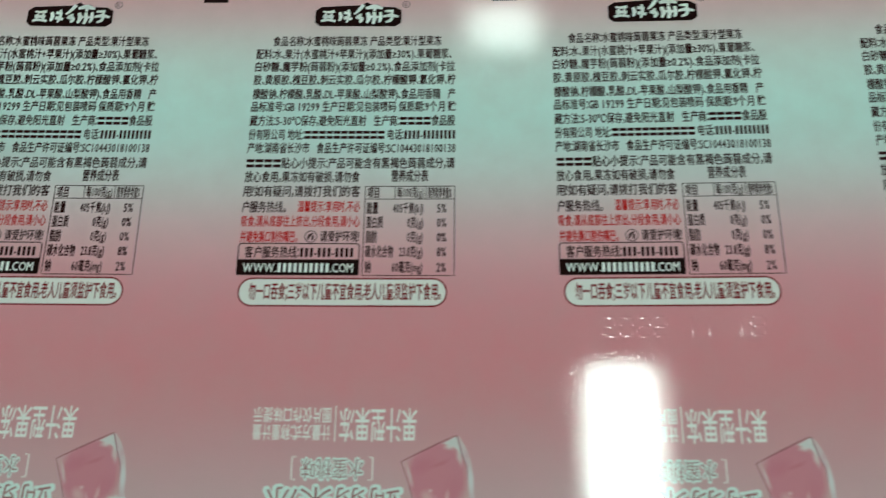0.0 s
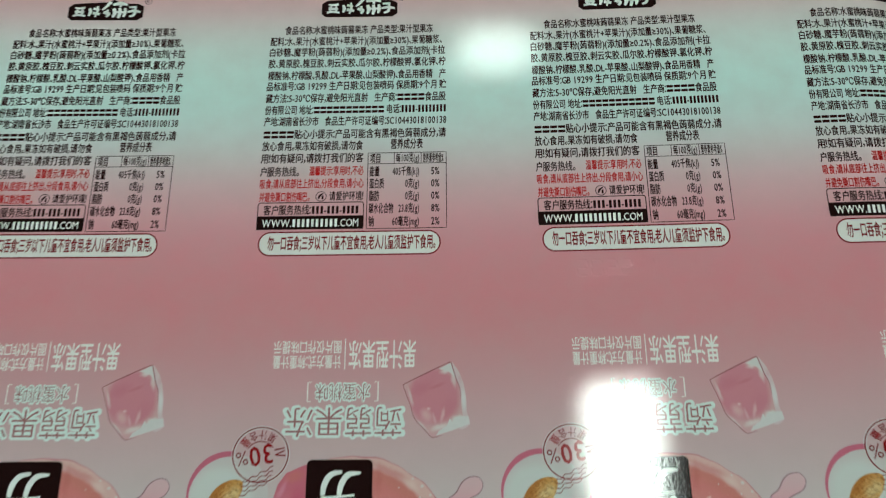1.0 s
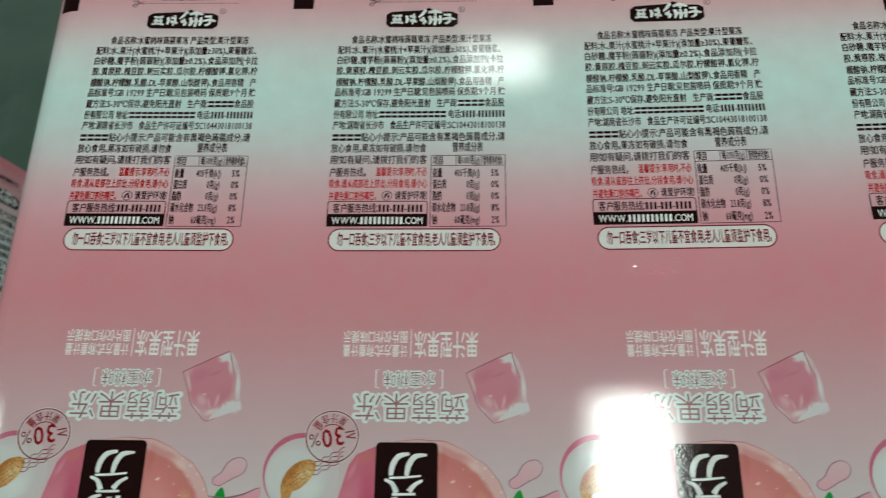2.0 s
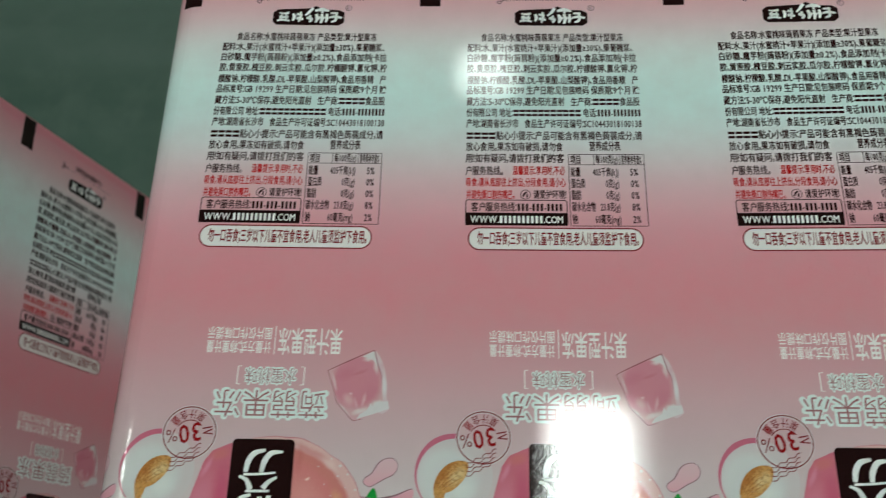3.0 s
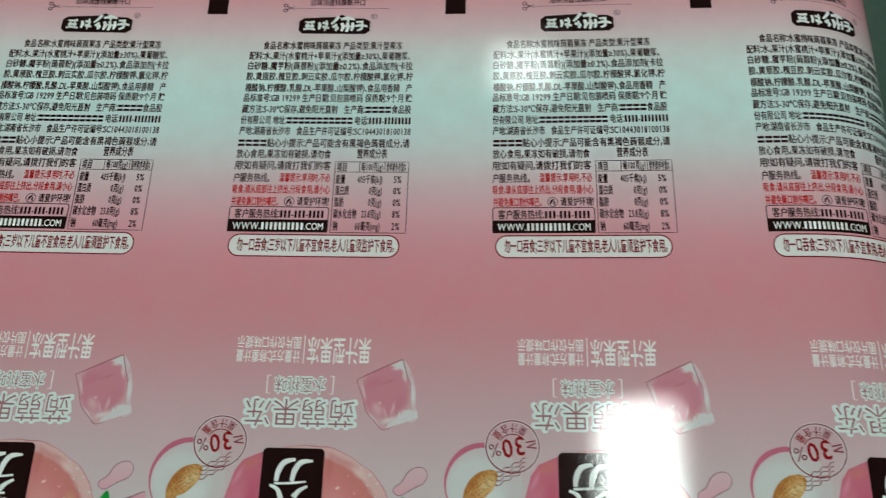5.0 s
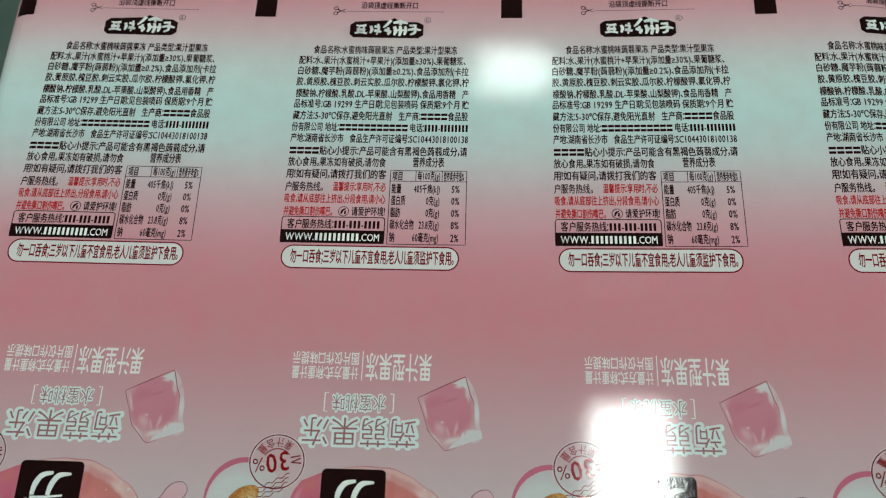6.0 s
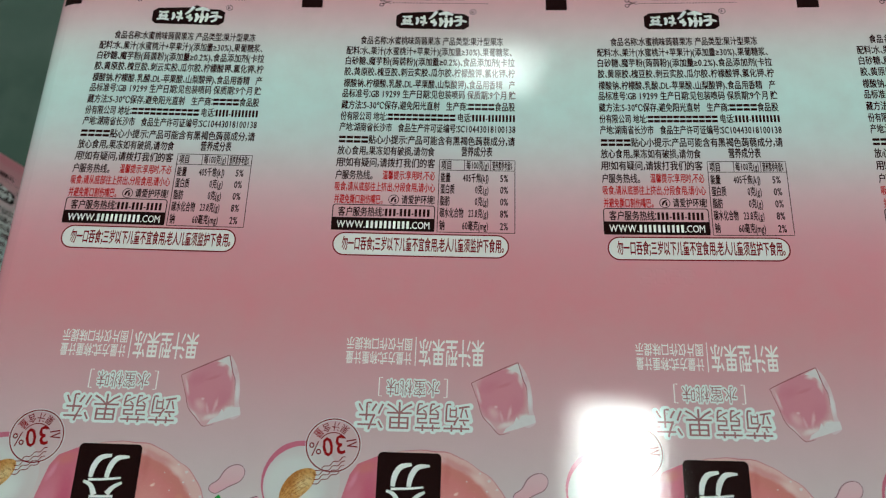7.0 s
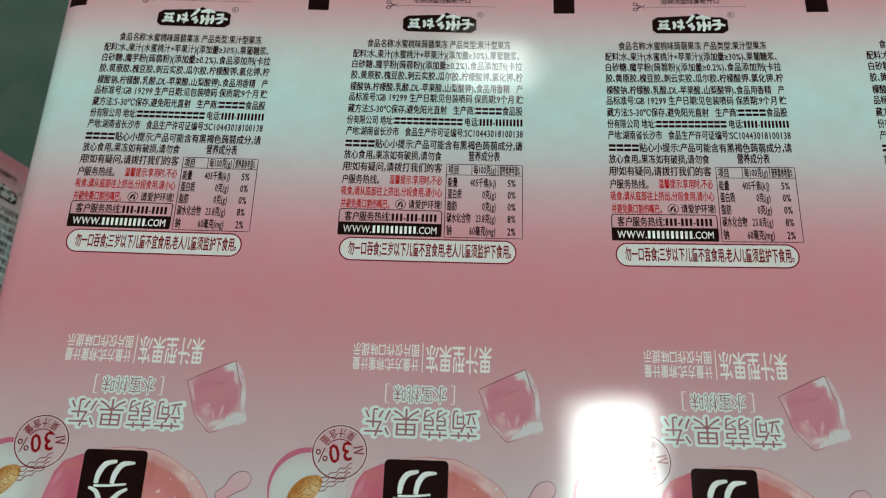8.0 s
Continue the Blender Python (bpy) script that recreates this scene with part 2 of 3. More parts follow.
def join(*shapes):
    pts, faces, n = [], [], 0
    for p, f in shapes:
        pts.append(np.asarray(p, float))
        faces += [tuple(i + n for i in q) for q in f]
        n += len(p)
    return np.concatenate(pts), faces


def rect(u0, v0, u1, v1, nu=1, nv=1):
    us, vs = np.linspace(u0, u1, nu + 1), np.linspace(v0, v1, nv + 1)
    pts = [(a, b) for b in vs for a in us]
    w = nu + 1
    return pts, [(j * w + i, j * w + i + 1, (j + 1) * w + i + 1, (j + 1) * w + i) for j in range(nv) for i in range(nu)]


def stroke(path, widths, closed=False):
    """A pen stroke along a path, with one width or a width at each point."""
    p = np.asarray(path, float)
    w = np.full(len(p), widths, float) if np.isscalar(widths) else np.interp(np.linspace(0, 1, len(p)), np.linspace(0, 1, len(widths)), widths)
    t = np.roll(p, -1, 0) - np.roll(p, 1, 0) if closed else np.gradient(p, axis=0)
    t /= np.linalg.norm(t, axis=1)[:, None] + 1e-9
    n = np.stack([-t[:, 1], t[:, 0]], 1) * w[:, None] / 2
    k = len(p)
    return np.concatenate([p + n, p - n]), [(i, (i + 1) % k, k + (i + 1) % k, k + i) for i in range(k if closed else k - 1)]


def fill(path, rings=4):
    """A filled outline, in rings round its middle."""
    p = np.asarray(path, float)
    c, k = p.mean(0), len(p)
    pts = np.concatenate([c + (p - c) * (r / rings) for r in range(rings, 0, -1)] + [c[None]])
    faces = [(r * k + i, r * k + (i + 1) % k, (r + 1) * k + (i + 1) % k, (r + 1) * k + i) for r in range(rings - 1) for i in range(k)]
    return pts, faces + [((rings - 1) * k + i, (rings - 1) * k + (i + 1) % k, rings * k) for i in range(k)]


def arc(cu, cv, ru, rv, a0=0.0, a1=360.0, n=40, turn=0.0):
    a = np.radians(np.linspace(a0, a1, n, endpoint=a1 - a0 < 359.9))
    x, y, t = ru * np.cos(a), rv * np.sin(a), radians(turn)
    return np.stack([cu + x * np.cos(t) - y * np.sin(t), cv + x * np.sin(t) + y * np.cos(t)], 1)


def curve_through(points, n=8, closed=True):
    """A smooth line through a few points."""
    p = np.asarray(points, float)
    out, k = [], len(p)
    for i in range(k if closed else k - 1):
        a, b, c, d = (p[j % k] if closed else p[min(max(j, 0), k - 1)] for j in (i - 1, i, i + 1, i + 2))
        for t in np.linspace(0, 1, n, endpoint=False):
            out.append(0.5 * (2 * b + (c - a) * t + (2 * a - 5 * b + 4 * c - d) * t * t + (3 * b - a - 3 * c + d) * t ** 3))
    if not closed:
        out.append(p[-1])
    return np.array(out)


def round_rect(u0, v0, u1, v1, r, n=6):
    return np.concatenate([arc(cu, cv, r, r, a, a + 90 - 1e-6, n) for cu, cv, a in ((u1 - r, v1 - r, 0), (u0 + r, v1 - r, 90), (u0 + r, v0 + r, 180), (u1 - r, v0 + r, 270))])


def dense(path, step=1.5):
    """The closed path with points no further apart than step."""
    p = np.asarray(path, float)
    out = []
    for a, b in zip(p, np.roll(p, -1, 0)):
        m = max(1, int(np.linalg.norm(b - a) / step))
        out += [a + (b - a) * i / m for i in range(m)]
    return np.array(out)


# ---- lettering in the built-in font ----
GLYPHS = {}


def glyph(ch, thin=0.0):
    """A letter's flat mesh: points (in ems, from its left edge), faces and advance; thin: how far its outline draws in."""
    if (ch, thin) not in GLYPHS:
        cu = bpy.data.curves.new("letter", "FONT")
        cu.body, cu.resolution_u, cu.offset = ch, 2, -thin
        ob = new("letter", cu)
        dg = bpy.context.evaluated_depsgraph_get()
        ev = ob.evaluated_get(dg)
        me = ev.to_mesh()
        pts = np.array([v.co[:2] for v in me.vertices]).reshape(-1, 2)
        faces = [tuple(p.vertices) for p in me.polygons]
        ev.to_mesh_clear()
        bpy.data.objects.remove(ob)
        bpy.data.curves.remove(cu)
        wide = ord(ch) > 0x2e80 and ch not in "、，。：；！"
        if len(pts):
            lo, hi = pts[:, 0].min(), pts[:, 0].max()
            adv = 1.0 if wide else max(hi - lo + 0.09, 0.56 if ch.isdigit() else 0)
            pts = pts - (lo - (adv - hi + lo) / 2, 0)
        else:
            adv = 0.3
        GLYPHS[ch, thin] = pts, faces, adv
    return GLYPHS[ch, thin]


def thick(p, f, fat):
    """Print grown by fat (in ems) with shifted copies, each a hair above the last: a third column holds its height."""
    if fat <= 0.001:
        shifts = [(0, 0)]
    elif fat < 0.065:
        shifts = [(-fat / 2, 0), (fat / 2, 0.35 * fat), (0, -0.35 * fat)]
    else:
        shifts = [(fat * r * math.cos(a), fat * r * math.sin(a)) for r in (1.0, 0.5) for a in np.arange(0, 6.28, 6.2832 / 12)]
    return join(*[(np.column_stack([p + s, np.full(len(p), 0.000002 * i)]), f) for i, s in enumerate(shifts)])


def lettering(text, u0, u1, v, height, fat=0.056, upside=False, apart=False, thin=0.0):
    """One line of print from u0 to u1 (mm) with its middle at v. '#' stands for two plain bars one letter wide, '=' for an upright one a figure wide, '~' for a wide gap."""
    x, shapes = 0.0, []
    for ch in text:
        if ch in "#=":
            w, bars = (1.0, ((0.08, 0.02, 0.92, 0.24), (0.08, 0.46, 0.92, 0.68))) if ch == "#" else (0.56, ((0.13, 0.0, 0.42, 0.7),))
            for a, b, c, d in bars:
                p, f = rect(x + a, b, x + c, d)
                shapes.append((np.array(p), f))
            x += w
        elif ch == "~":
            x += 0.9
        else:
            p, f, a = glyph(ch, thin)
            if len(p):
                shapes.append((p + (x, 0), f))
            x += a
    shapes = [thick(p, f, fat) for p, f in shapes]
    lo, hi = min(p[:, 0].min() for p, f in shapes), max(p[:, 0].max() for p, f in shapes)
    for p, f in shapes:
        p[:, 0] = u0 + (p[:, 0] - lo) / (hi - lo) * (u1 - u0)
        p[:, 1] = v + (p[:, 1] - 0.35) * height / 0.9
        if upside:
            p[:, 0], p[:, 1] = u0 + u1 - p[:, 0], 2 * v - p[:, 1]
    return shapes if apart else join(*shapes)

# ---- the print of one pouch: (name, shape, ink, layer, label) ----
PRINT = []


def put(name, shape, material, layer=1, label=""):
    PRINT.append((name, shape, material, layer, label))


LINES = [
    ("食品名称：水蜜桃味蒟蒻果冻 产品类型：果汁型果冻", 12.7, 47.1, 55.1),
    ("配料：水、果汁(水蜜桃汁+苹果汁)(添加量≥30%)、果葡糖浆、", 9.5, 49.2, 52.1),
    ("白砂糖、魔芋粉(蒟蒻粉)(添加量≥0.2%)、食品添加剂(卡拉", 9.5, 49.9, 49.2),
    ("胶、黄原胶、槐豆胶、刺云实胶、瓜尔胶、柠檬酸钾、氯化钾、柠", 9.4, 50.0, 46.2),
    ("檬酸钠、柠檬酸、乳酸、DL-苹果酸、山梨酸钾)、食品用香精~产", 9.5, 50.0, 43.0),
    ("品标准号：GB 19299 生产日期：见包装喷码 保质期：9个月 贮", 9.4, 50.1, 40.2),
    ("藏方法：5-30℃保存，避免阳光直射~生产商：####食品股", 9.4, 50.0, 37.1),
    ("份有限公司 地址：########### 电话：====-========", 9.4, 50.0, 34.1),
    ("产地：湖南省长沙市~食品生产许可证编号：SC10443018100138", 9.4, 50.1, 31.2),
    ("####贴心小提示：产品可能含有黑褐色蒟蒻成分，请", 9.5, 50.0, 28.0),
    ("放心食用。果冻如有破损，请勿食", 9.4, 31.7, 25.1),
    ("用！如有疑问，请拨打我们的客", 9.3, 31.9, 22.1),
    ("户服务热线。", 9.4, 17.9, 18.9),
]
RED_LINES = [
    ("温馨提示：享用时，不必", 20.1, 32.0, 19.0),
    ("吸食，请从底部往上挤出，分段食用，请小心", 9.5, 32.1, 16.0),
    ("并避免撕口割伤嘴巴。", 9.6, 20.5, 12.9),
]
TABLE = [
    ("营养成分表", 37.8, 44.9, 25.3, 2.1),
    ("项目", 33.3, 35.6, 21.8, 1.9), ("每100克(g)", 39.0, 44.1, 21.9, 1.9), ("营养素参考值%", 44.9, 49.4, 21.8, 1.9),
    ("能量", 33.3, 35.5, 18.7, 2.0), ("405千焦(kJ)", 38.3, 44.1, 18.7, 1.9), ("5%", 46.7, 48.5, 18.7, 1.9),
    ("蛋白质", 33.3, 36.5, 15.8, 2.0), ("0克(g)", 41.1, 44.1, 15.8, 1.9), ("0%", 46.7, 48.5, 15.8, 1.9),
    ("脂肪", 33.3, 35.5, 12.9, 2.0), ("0克(g)", 41.1, 44.1, 12.9, 1.9), ("0%", 46.7, 48.5, 12.9, 1.9),
    ("碳水化合物", 33.3, 38.6, 10.0, 2.0), ("23.8克(g)", 39.7, 44.1, 10.0, 1.9), ("8%", 46.7, 48.5, 10.0, 1.9),
    ("钠", 33.3, 34.5, 7.0, 2.0), ("60毫克(mg)", 38.4, 44.1, 7.0, 1.9), ("2%", 46.7, 48.5, 7.0, 1.9),
]


def back_print():
    """The small print of the pouch's back."""
    for text, u0, u1, v in LINES:
        put("text_line", lettering(text, u0, u1, v, 2.25), TEXT)
    for text, u0, u1, v in RED_LINES:
        put("warning_line", lettering(text, u0, u1, v, 2.2), RED, 1, "small red warning print")
    put("text_line", lettering("请爱护环境！", 24.7, 32.1, 13.0, 2.1), TEXT)
    put("litter_icon", join(stroke(arc(22.95, 13.0, 1.12, 1.12), 0.16, True), stroke(curve_through([(22.4, 12.4), (22.7, 13.2), (23.4, 13.7)], 5, False), (0.3, 0.5, 0.2)), stroke([(23.3, 12.3), (23.3, 13.2)], 0.4)), TEXT, 1, "round dark recycling icon")
    # the hotline box and the dark web address bar
    put("hotline_box", join(stroke(dense(round_rect(9.5, 5.5, 32.2, 11.6, 0.6)), 0.22, True), rect(9.5, 8.35, 32.2, 8.5, 16)), TEXT)
    put("hotline_text", lettering("客户服务热线：===-===-====", 10.7, 31.1, 9.85, 2.2), TEXT)
    put("address_bar", rect(9.45, 5.4, 32.25, 8.4, 20, 2), DARK, 1, "solid dark bar with white writing")
    put("address_text", lettering("WWW.==========.COM", 10.6, 31.2, 6.85, 2.2, 0.03), WHITE, 2)
    # table
    put("table_grid", join(stroke(dense(rect(32.9, 5.4, 50.0, 23.2)[0][:2] + rect(32.9, 5.4, 50.0, 23.2)[0][:1:-1]), 0.17, True), rect(32.9, 20.5, 50.0, 20.65, 12), rect(38.55, 20.6, 38.7, 23.2), rect(44.45, 20.6, 44.6, 23.2)), TEXT)
    for text, u0, u1, v, h in TABLE:
        put("table_entry", lettering(text, u0, u1, v, 1.16 * h, 0.062), TEXT)
    # warning capsule
    cap = dense(round_rect(10.2, -0.45, 48.6, 4.75, 2.5, 10))
    put("capsule_ground", fill(cap, 5), CAPSULE, 1, "white rounded capsule")
    put("capsule_rim", stroke(cap, 0.3, True), WINE, 2)
    put("capsule_text", lettering("勿一口吞食；三岁以下儿童不宜食用，老人儿童须监护下食用。", 12.1, 47.6, 2.2, 3.1), WINE, 2)
    # dark trade plaque with plain pale strokes
    plaque = [(21.0, 59.6), (22.0, 58.7), (37.6, 58.6), (38.8, 59.5), (38.8, 62.4), (37.4, 63.2), (34.6, 63.3), (33.6, 63.9), (32.8, 63.7), (31.6, 64.4), (30.4, 63.7), (22.2, 63.3), (21.0, 62.4)]
    put("logo_plaque", fill(dense(plaque, 0.8), 4), DARK, 1, "dark brown trade plaque")
    left = (
        ([(22.2, 59.9), (23.6, 60.15), (25.2, 59.85)], (0.5, 0.45)), ([(22.6, 61.0), (24.8, 60.9)], (0.7, 0.5)), ([(22.5, 62.2), (23.6, 62.0), (24.9, 62.2)], (0.3, 0.6)),
        ([(26.0, 62.0), (26.3, 61.0), (26.0, 59.9)], (0.5, 0.7, 0.4)), ([(26.9, 61.9), (28.3, 61.6)], (0.6, 0.4)), ([(26.9, 60.7), (28.6, 60.3)], (0.7, 0.5)),
        ([(23.2, 61.7), (23.0, 60.2)], 0.4), ([(24.3, 61.7), (24.4, 60.1)], 0.4), ([(27.8, 62.6), (27.9, 61.0), (27.5, 59.5)], (0.4, 0.55, 0.3)))
    right = (
        ([(30.9, 63.8), (29.9, 62.4), (29.0, 61.5)], (0.7, 0.6, 0.3)), ([(29.4, 60.9), (30.6, 60.4), (30.2, 59.5)], (0.6, 0.8, 0.4)), ([(31.4, 62.9), (33.2, 63.3), (34.9, 62.8)], (0.5, 0.9, 0.4)),
        ([(31.7, 61.9), (32.1, 60.6), (31.7, 59.4)], (0.6, 0.8, 0.4)), ([(33.1, 62.0), (33.3, 60.5), (33.0, 59.2)], (0.6, 0.7, 0.5)), ([(34.4, 62.0), (34.5, 60.6), (34.2, 59.5)], (0.5, 0.7, 0.4)),
        ([(35.3, 62.2), (37.1, 62.2)], (0.4, 0.6)), ([(35.0, 60.9), (36.6, 61.2), (38.2, 60.8)], (0.4, 0.7, 0.4)), ([(36.8, 62.0), (36.7, 60.2), (35.6, 59.6)], (0.4, 0.6, 0.4)),
        ([(30.3, 61.6), (30.2, 60.2)], 0.5), ([(31.9, 60.9), (34.4, 60.8)], 0.45), ([(33.2, 63.6), (33.2, 62.2)], 0.5))
    marks = [stroke(curve_through(q, 5, False), np.multiply(w, 1.2)) for q, w in left + right]
    for m in marks:
        put("logo_stroke", m, WHITE, 2)
    put("trade_ring", join(stroke(arc(39.7, 63.8, 0.75, 0.75), 0.13, True), stroke([(39.45, 63.4), (39.45, 64.2), (39.9, 64.1), (39.5, 63.8), (39.95, 63.4)], 0.14)), TEXT)
    # tear line with scissors
    put("tear_line", join(*[rect(u, 66.15, u + 0.42, 66.32) for u in np.arange(19.9, 43.0, 0.72)]), TEXT)
    put("scissors", join(stroke(arc(17.2, 67.1, 0.5, 0.42), 0.2, True), stroke(arc(17.2, 65.6, 0.5, 0.42), 0.2, True), stroke([(17.6, 66.8), (19.6, 65.9)], (0.3, 0.12)), stroke([(17.6, 65.9), (19.6, 66.8)], (0.3, 0.12))), TEXT)
    put("tear_text", lettering("沿袋顶虚线撕断开口", 23.3, 37.2, 68.0, 1.9), TEXT)
    put("register_mark", rect(-2.55, 64.4, 2.55, 74.9, 8, 5), DARK, 1, "solid black register mark")


def front_print():
    """The upside-down front: title, jelly cube, stamp and peach."""
    for name, text, u0, u1, v, h, fat, material, layer in (
            ("note_letter", "图片仅作口味提示", 14.9, 28.6, -20.1, 2.6, 0.03, PALE, 1), ("note_letter", "计量方式：称重计量", 14.9, 28.6, -23.1, 2.6, 0.03, PALE, 1),
            ("type_letter", "果汁型果冻", 30.1, 43.7, -21.6, 5.6, 0.03, PALE, 1), ("flavour_letter", "水蜜桃味", 23.8, 34.6, -29.2, 3.3, 0.0, ROSE, 2),
            ("title_letter", "蒟蒻果冻", 18.2, 40.9, -34.95, 5.6, 0.0, ROSE, 2)):
        for shape in lettering(text, u0, u1, v, h, fat, True, True, 0.005 if material is ROSE else 0.0):
            put(name, shape, material, layer)
    put("note_rule", rect(29.3, -24.7, 29.5, -18.5, 1, 3), PALE)
    put("flavour_halo", lettering("水蜜桃味", 23.6, 34.8, -29.2, 3.4, 0.08, True), MINT, 1)
    for u, d in ((22.2, 0.7), (36.2, -0.7)):
        put("bracket", stroke([(u + d, -27.3), (u, -27.3), (u, -31.1), (u + d, -31.1)], 0.24), PALE)
    put("title_halo", lettering("蒟蒻果冻", 17.4, 41.7, -34.95, 5.7, 0.075, True), MINT, 1, "mint halo round the title")
    # jelly cube
    j = lambda *pts: [cube_at(x, y) for x, y in pts]
    front = j((72, 165), (205, 112), (330, 62), (345, 76), (353, 150), (370, 205), (364, 300), (366, 384), (300, 414), (208, 444), (186, 437), (116, 350), (94, 268))
    put("jelly_side", fill(curve_through(j((338, 66), (366, 100), (384, 150), (392, 200), (394, 260), (388, 320), (392, 350), (396, 388), (340, 408), (350, 300), (358, 200)), 3), 4), JELLY_SIDE, 1, "paler side face of the jelly cube")
    put("jelly_cube", fill(dense(front, 0.6), 5), JELLY, 2, "translucent pink jelly cube")
    for pts in (((268, 96), (332, 68), (344, 80), (350, 150), (338, 128), (306, 104)), ((214, 436), (232, 412), (276, 388), (296, 352), (306, 372), (330, 346), (394, 346), (396, 386), (300, 414))):
        put("jelly_gleam", fill(dense(j(*pts), 0.5), 3), SOFT, 3)
    put("jelly_outline", join(stroke(curve_through(j((70, 168), (140, 138), (205, 112), (270, 86), (336, 62)), 4, False), (0.14, 0.24, 0.16)),
                              stroke(curve_through(j((338, 64), (346, 110), (355, 158), (368, 200), (366, 260)), 4, False), (0.16, 0.2, 0.14, 0.04)),
                              stroke(curve_through(j((70, 168), (84, 225), (96, 272), (113, 346), (150, 392), (188, 440), (216, 442), (250, 434)), 4, False), (0.14, 0.1, 0.14, 0.14, 0.04))), OUTLINE, 4)
    # cut peach, seed and stamp
    put("peach_half", fill(arc(7.8, -48.8, 7.8, 7.9, 0, 360, 48), 6), DISC, 1, "cut white peach half")
    put("peach_rim", stroke(arc(7.8, -48.8, 7.6, 7.7, 86, 225, 40), (1.0, 1.15, 0.7, 0.35, 0.2)), RIM, 2)
    seed = [(3.3, -51.4), (4.2, -48.6), (6.2, -46.6), (8.6, -45.9), (10.2, -46.6), (9.6, -49.2), (7.3, -51.6), (5.2, -52.6), (4.8, -55.0), (4.0, -54.8)]
    put("peach_stone", fill(curve_through(seed, 4) + (0.5, 0.0), 5), SEED, 2, "brown and gold peach stone")
    put("stone_grain", join(*[stroke(curve_through([(3.9 + 0.4 * i, -51.4 - 0.1 * i), (5.4 + 0.5 * i, -48.6 - 0.45 * i), (7.8 + 0.4 * i, -46.6 - 0.65 * i)], 5, False), (0.05, 0.12, 0.03)) for i in range(5)]), GRAIN, 3)
    cu, cv = 13.7, -41.3
    put("stamp_halo", stroke(arc(cu, cv, 5.38, 5.2, 0, 360, 60), 0.6, True), SOFT, 2)
    put("stamp_ring", join(stroke(arc(cu, cv, 5.38, 5.2, 0, 360, 60), 0.26, True), stroke(arc(cu, cv - 0.2, 2.9, 2.7, 35, 150, 24), 0.2)), WINE, 3, "wine-red round stamp")
    a = radians(191)
    for text, u0, u1, w, h in (("30", -2.4, 2.1, -0.1, 4.8), ("≥", -4.8, -2.8, 0.3, 3.0), ("%", 2.4, 4.7, -0.2, 3.4)):
        p, f = lettering(text, u0, u1, w, h, 0.035 if text == "30" else 0.0)
        put("stamp_figure", (np.column_stack([cu + p[:, 0] * math.cos(a) - p[:, 1] * math.sin(a), cv - 0.3 + p[:, 0] * math.sin(a) + p[:, 1] * math.cos(a), p[:, 2]]), f), STAMP_RED if text == "30" else WINE, 4)
    letters = []
    for ch, ang in zip("果汁含量", (58, 86, 114, 142)):
        p, f = lettering(ch, -0.8, 0.8, 0.0, 1.8, 0.02)
        b, r = radians(ang + 90), radians(ang)
        letters.append((np.column_stack([cu + 3.95 * math.cos(r) + p[:, 0] * math.cos(b) - p[:, 1] * math.sin(b), cv + 3.8 * math.sin(r) + p[:, 0] * math.sin(b) + p[:, 1] * math.cos(b), p[:, 2]]), f))
    for m in letters[:3]:
        put("stamp_letter", m, WINE, 3)
    put("stamp_letter", letters[3], STAMP_RED, 3)
    waves = []
    for i in range(4):
        t = np.linspace(0, 1, 40)
        u, v = 16.4 - 5.8 * t - 0.1 * i, -43.5 - 3.0 * t - 0.86 * i
        w = 0.2 * np.sin(t * 20)
        waves.append(stroke(np.stack([u - 0.5 * w, v + 0.85 * w], 1), 0.17))
    for m in waves:
        put("stamp_wave", m, WINE, 3)
    # peach behind the dark badge
    wob = np.array([1 + 0.012 * math.sin(3 * t + 1) + 0.008 * math.sin(11 * t) + 0.005 * math.sin(23 * t + 2) for t in np.linspace(0, 2 * math.pi, 96, endpoint=False)])[:, None]
    outline = (arc(0, 0, 17.9, 18.0, 0, 360, 96) * wob) + (32.6, -59.6)
    put("peach", fill(outline[np.cos(np.radians(np.arange(96) * 3.75)) > -0.62], 12), PEACH, 2, "orange to rosy peach picture")
    slice_edge = [(24.0, -42.9), (22.4, -43.3), (18.9, -44.8), (17.4, -46.9), (16.2, -51.0), (15.0, -55.4), (14.3, -60.0), (14.5, -68.0), (24.0, -72.0)]
    put("peach_slice", fill(dense(slice_edge, 1.0), 8), SLICE, 3, "magenta pink cut peach slice")
    put("peach_edge", stroke(outline[2:30], (0.05, 0.2, 0.08, 0.24, 0.08)), FAINT, 3)
    for du, dv, r in ((44.6, -49.4, 0.2), (46.2, -51.6, 0.14), (42.0, -51.0, 0.16), (47.4, -54.0, 0.18), (45.0, -47.4, 0.34), (46.6, -49.0, 0.26), (43.2, -46.0, 0.22), (48.3, -52.0, 0.3), (40.6, -47.6, 0.13), (43.4, -53.2, 0.15)):
        put("juice_drop", fill(arc(du, dv, r, 0.8 * r, 0, 360, 12), 2), GLEAM, 3)
    put("badge", fill(dense(round_rect(22.8, -74.0, 35.5, -42.35, 1.0)), 6), DARK, 4, "dark brown upright badge")
    g = lambda x, y: (22.9 + (x - 437) * 0.1125, -42.3 - (y - 762) * 0.111)
